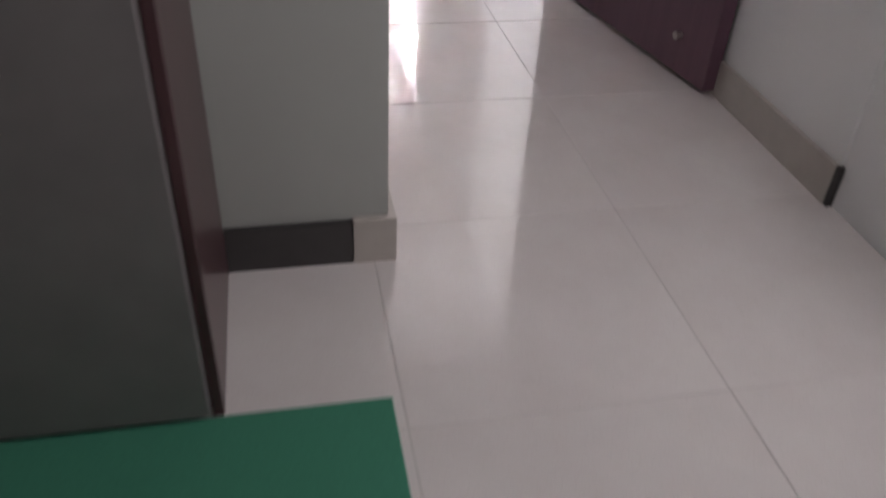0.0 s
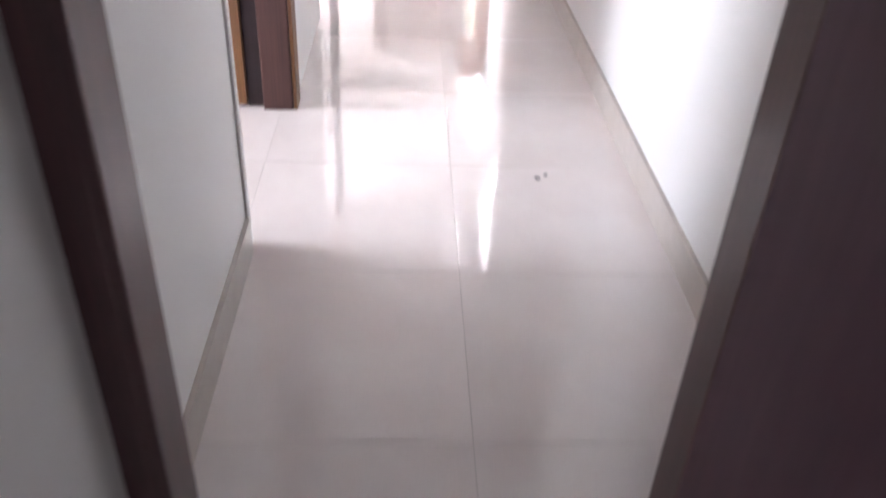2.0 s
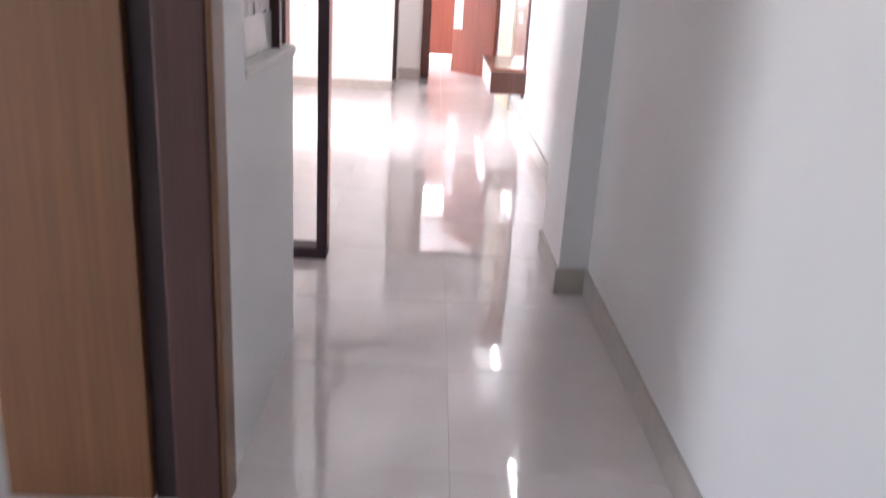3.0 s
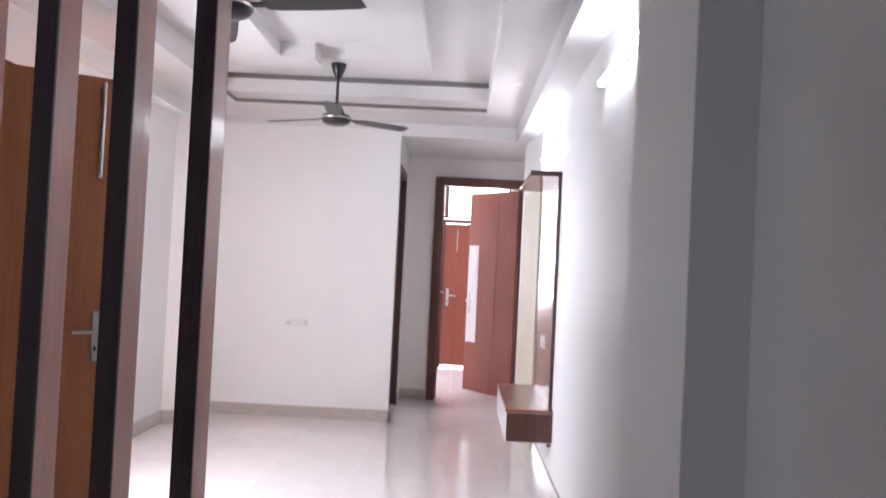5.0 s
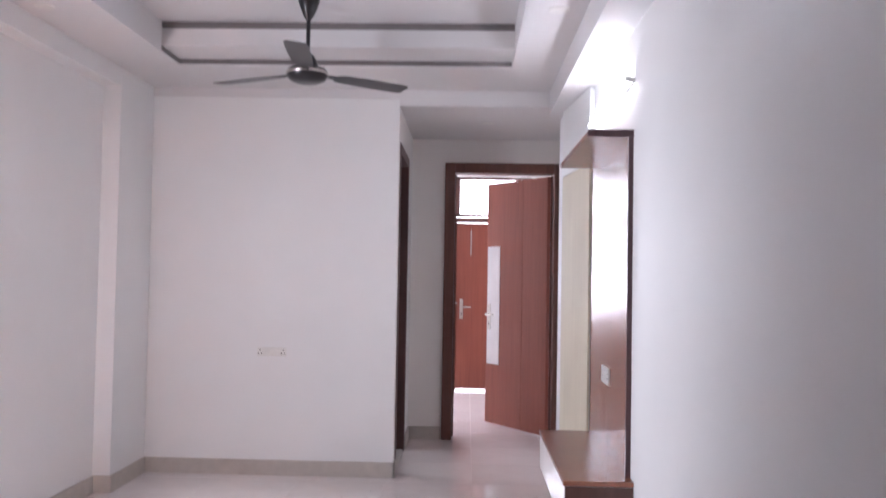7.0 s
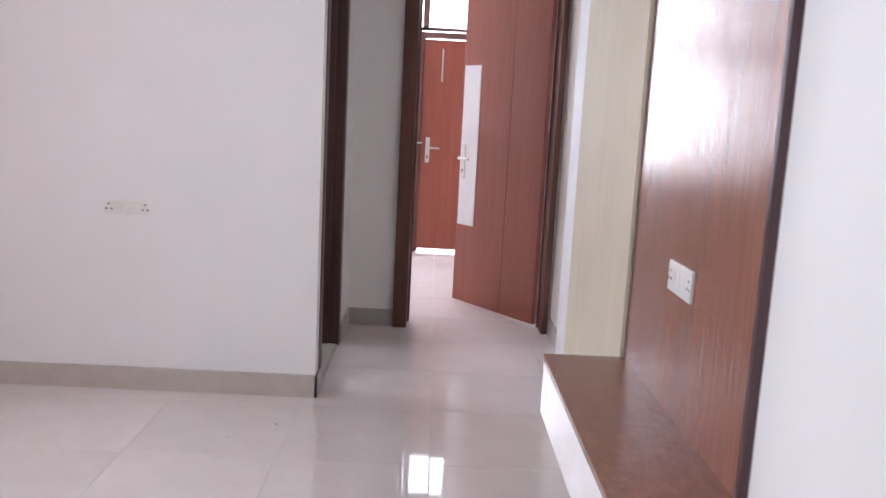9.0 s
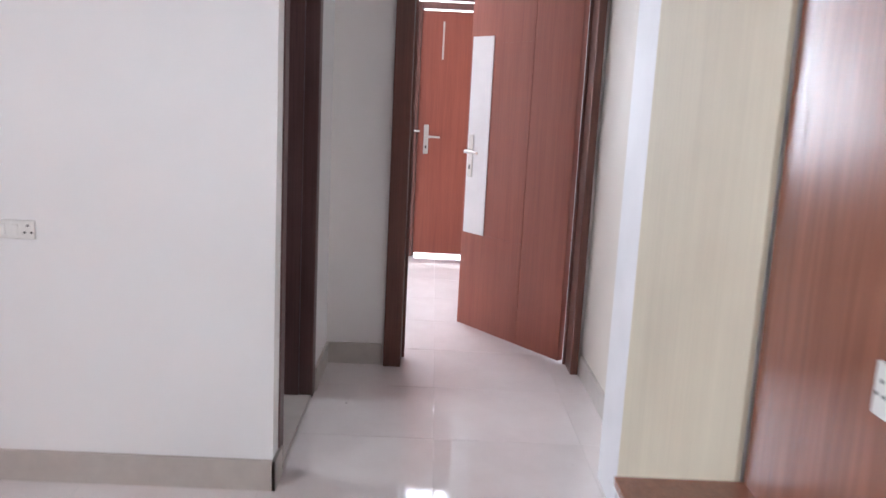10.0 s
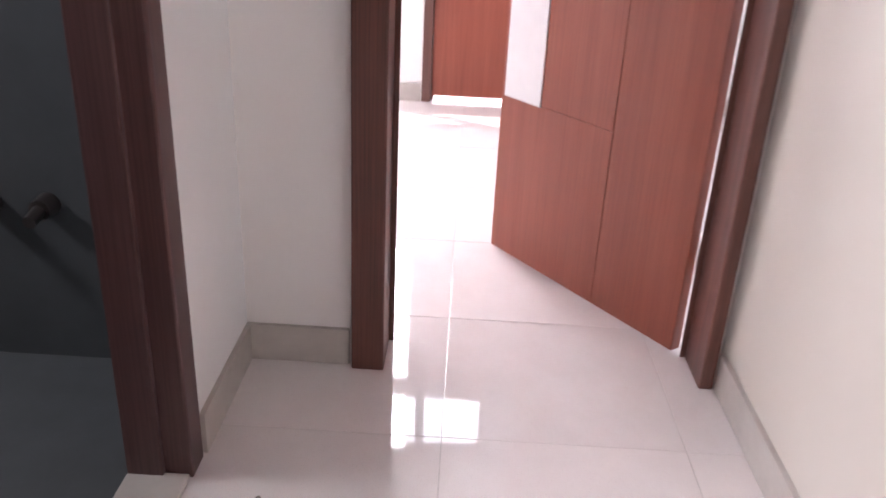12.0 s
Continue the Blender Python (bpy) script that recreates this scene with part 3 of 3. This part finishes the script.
# ---- tube lights ----
def tube_light(y0, y1):
    t = thing("tube_light", pose(1.212, y0, 2.265), "lit white fluorescent tube on a wall batten", "tube light", "tube lights on the living room wall")
    n = y1 - y0
    part("batten", B(-0.014, 0.0, -0.014, 0.0, n, 0.012, bevel=0.003), PLASTIC, t)
    bm = bmesh.new()
    rod(bm, (-0.030, 0.012, 0.0), (-0.030, n - 0.012, 0.0), 0.013, seg=16)
    part("tube", bm, TUBE, t, "glowing tube", True)
    for y in (0.01, n - 0.01):
        part("end_cap", B(-0.046, y - 0.012, -0.010, -0.014, y + 0.012, 0.014, bevel=0.003), PLASTIC, t)
    bm = bmesh.new()
    pts = [Vector((-0.006, n * 0.72 + 0.02 * math.sin(i * 0.8), -0.02 - 0.028 * i)) for i in range(5)]
    for a, b in zip(pts, pts[1:]):
        rod(bm, a, b, 0.004, seg=8)
    part("cable", bm, PLASTIC, t)


tube_light(5.36, 6.50)
tube_light(8.00, 9.13)


# ---- ceiling fans and spots ----
def ceiling_fan(x, y, top, hub, turn):
    t = thing("ceiling_fan", pose(x, y, hub), "dark brown three blade ceiling fan on a short rod", "fan", "ceiling fans")
    part("canopy", lathe(bmesh.new(), ((0.013, -0.115), (0.024, -0.10), (0.044, -0.055), (0.055, -0.02), (0.057, 0.0)), at=(0, 0, top - hub)), BLACK, t, "", True)
    part("rod", rod(bmesh.new(), (0, 0, 0.05), (0, 0, top - hub - 0.10), 0.011), BLACK, t, "", True)
    part("motor", lathe(bmesh.new(), ((0.012, -0.052), (0.06, -0.050), (0.092, -0.036), (0.108, -0.014), (0.110, 0.006), (0.096, 0.024), (0.06, 0.034), (0.045, 0.075), (0.030, 0.10), (0.02, 0.105))), BLACK, t, "", True)
    part("trim_ring", lathe(bmesh.new(), ((0.111, -0.008), (0.114, -0.004), (0.114, 0.002), (0.111, 0.006))), STEEL, t, "dull metal trim ring", True)
    for k in range(3):
        a = radians(turn + 120 * k)
        bm = bmesh.new()
        rot = Matrix.Rotation(a, 4, "Z")
        tilt = Matrix.Rotation(radians(-8), 4, "X")
        box(bm, 0.09, -0.018, -0.004, 0.20, 0.018, 0.004, bevel=0.002)
        outline = ((0.17, -0.042), (0.22, -0.056), (0.40, -0.062), (0.57, -0.060), (0.60, -0.045), (0.60, 0.045), (0.57, 0.056), (0.40, 0.058), (0.22, 0.050), (0.17, 0.038))
        lo = [bm.verts.new((px, py, -0.004)) for px, py in outline]
        hi = [bm.verts.new((px, py, 0.0)) for px, py in outline]
        bm.faces.new(lo)
        bm.faces.new(list(reversed(hi)))
        for i in range(len(lo)):
            n = (i + 1) % len(lo)
            bm.faces.new((lo[i], lo[n], hi[n], hi[i]))
        bmesh.ops.transform(bm, matrix=rot @ tilt, verts=bm.verts)
        part("blade", bm, BLADE, t)


ceiling_fan(-0.378, 8.66, 2.840, 2.44, 36)
ceiling_fan(-0.45, 6.12, 2.872, 2.44, -12)


def downlight(x, y, z):
    t = thing("downlight", pose(x, y, z), "small round recessed ceiling downlight, unlit", "downlight", "ceiling downlights")
    part("trim_ring", lathe(bmesh.new(), ((0.034, -0.003), (0.044, -0.006), (0.05, -0.004), (0.052, 0.0))), PLASTIC, t, "", True)
    part("lens", lathe(bmesh.new(), ((0.002, -0.004), (0.034, -0.0035), (0.034, 0.0))), PLASTIC, t)


for x, y, z in ((0.90, 8.26, 2.66), (-1.59, 8.26, 2.66), (0.62, 10.6, 2.551), (-0.05, 9.72, 2.66), (-0.40, 7.45, 2.872)):
    downlight(x, y, z)


# ---- skirting ----
def skirt(label, *runs, height=0.105, material=SKIRT):
    bm = bmesh.new()
    for x0, y0, x1, y1 in runs:
        box(bm, x0, y0, -0.003, x1, y1, height, bevel=0.002)
    structure("baseboard", bm, material, label, "skirting")


skirt("beige grey tile skirting along the corridor", (-0.037, -0.535, -0.023, 0.92), (-0.014, 1.05, 0.0, 1.85), (1.104, 1.03, 1.12, 4.26), (1.046, -0.59, 1.062, 0.92))
skirt("beige grey tile skirting round the column", (0.984, 4.246, 1.0, 4.80), (0.984, 4.246, 1.118, 4.262))
skirt("beige grey tile skirting of the living room", (1.198, 4.80, 1.214, 9.13), (-1.72, 9.986, 0.012, 10.002), (-0.002, 9.986, 0.012, 10.12), (-1.832, 7.44, -1.816, 9.46), (-1.832, 9.446, -1.704, 9.462), (-1.72, 9.46, -1.704, 9.99))
skirt("beige grey tile skirting of the passage", (1.254, 10.195, 1.27, 11.33), (-0.002, 10.945, 0.012, 11.36), (0.0, 11.346, 0.275, 11.362))
skirt("beige grey tile skirting of the bedroom", (-1.0, 14.236, 0.285, 14.252), (1.26, 14.236, 3.48, 14.252))
skirt("dark stone skirting of the starting room", (-0.345, -0.669, -0.085, -0.653), height=0.10, material=SKIRT_DARK)
skirt("beige skirting end on the wall stub", (-0.085, -0.672, 0.004, -0.535))
skirt("dark stone skirting beside the opening", (1.05, -0.604, 1.3, -0.588), material=SKIRT_DARK)

# corner bead at the recess opening
structure("trim", boxes((-0.13, 1.85, -0.003, -0.006, 1.868, 2.6)), MARBLE, "grey brown corner bead on the wall end", "trim")
structure("trim", boxes((-0.13, 1.868, -0.003, -0.009, 1.90, 2.6)), WALL, "white plaster reveal at the recess opening", "trim")

# smudges left on the corridor tiles
sp = thing("floor_smudge", pose(0.806, 2.28, 0), "two small dark smudges on the corridor tiles", "dirt", kind="stuff")
bm = bmesh.new()
for dx, dy, r in ((0.0, 0.0, 0.011), (0.028, 0.02, 0.008)):
    lathe(bm, ((r, 0.0), (r * 0.8, 0.0012), (0.001, 0.0016)), 9, (dx, dy, 0))
part("smudge", bm, SKIRT_DARK, sp)

# specks of cement and dust on the living room and passage tiles
specks = thing("floor_specks", pose(0, 0, 0), "scattered small dark cement specks on the polished tiles", "dirt", kind="stuff")
bm = bmesh.new()
random.seed(11)
for x, y, r in ((0.975, 8.93, 0.008), (-0.108, 9.649, 0.007), (-0.275, 9.493, 0.004), (0.063, 9.535, 0.004), (0.159, 10.811, 0.006)):
    lathe(bm, ((r, 0.0), (r * 0.7, 0.0012), (0.001, 0.0016)), 8, (x, y, 0))
for i in range(34):
    r = random.uniform(0.0012, 0.003)
    lathe(bm, ((r, 0.0), (r * 0.6, 0.0008), (0.0004, 0.001)), 6, (random.uniform(-1.4, 1.1), random.uniform(7.2, 10.4), 0))
part("speck", bm, plain("cement_dust", (0.24, 0.21, 0.19), 0.9), specks)

# ---- floor tiles ----
floor = bpy.data.objects["floor"]
P = 0.58
tb = bmesh.new()
box(tb, -P / 2 + 0.0012, -P / 2 + 0.0012, -0.004, P / 2 - 0.0012, P / 2 - 0.0012, 0.0, bevel=0.0008)
tile_mesh = mesh("tile", tb, TILE)
for i in range(-7, 6):
    for k in range(-7, 25):
        x, y = 0.537 + (i + 0.5) * P, 0.612 + (k + 0.5) * P
        if (y < 0.2 and (x < -1.6 or x > 1.2)) or (y < 10.9 and x > 1.5) or (4.6 < y < 11.3 and x < -2.0) or y > 14.6:
            continue
        t = new("tile", tile_mesh)
        t.parent = floor
        t.location = (x, y, random.uniform(-0.0004, 0.0))
        t.rotation_euler = (random.gauss(0, 0.0006), random.gauss(0, 0.0006), 0)
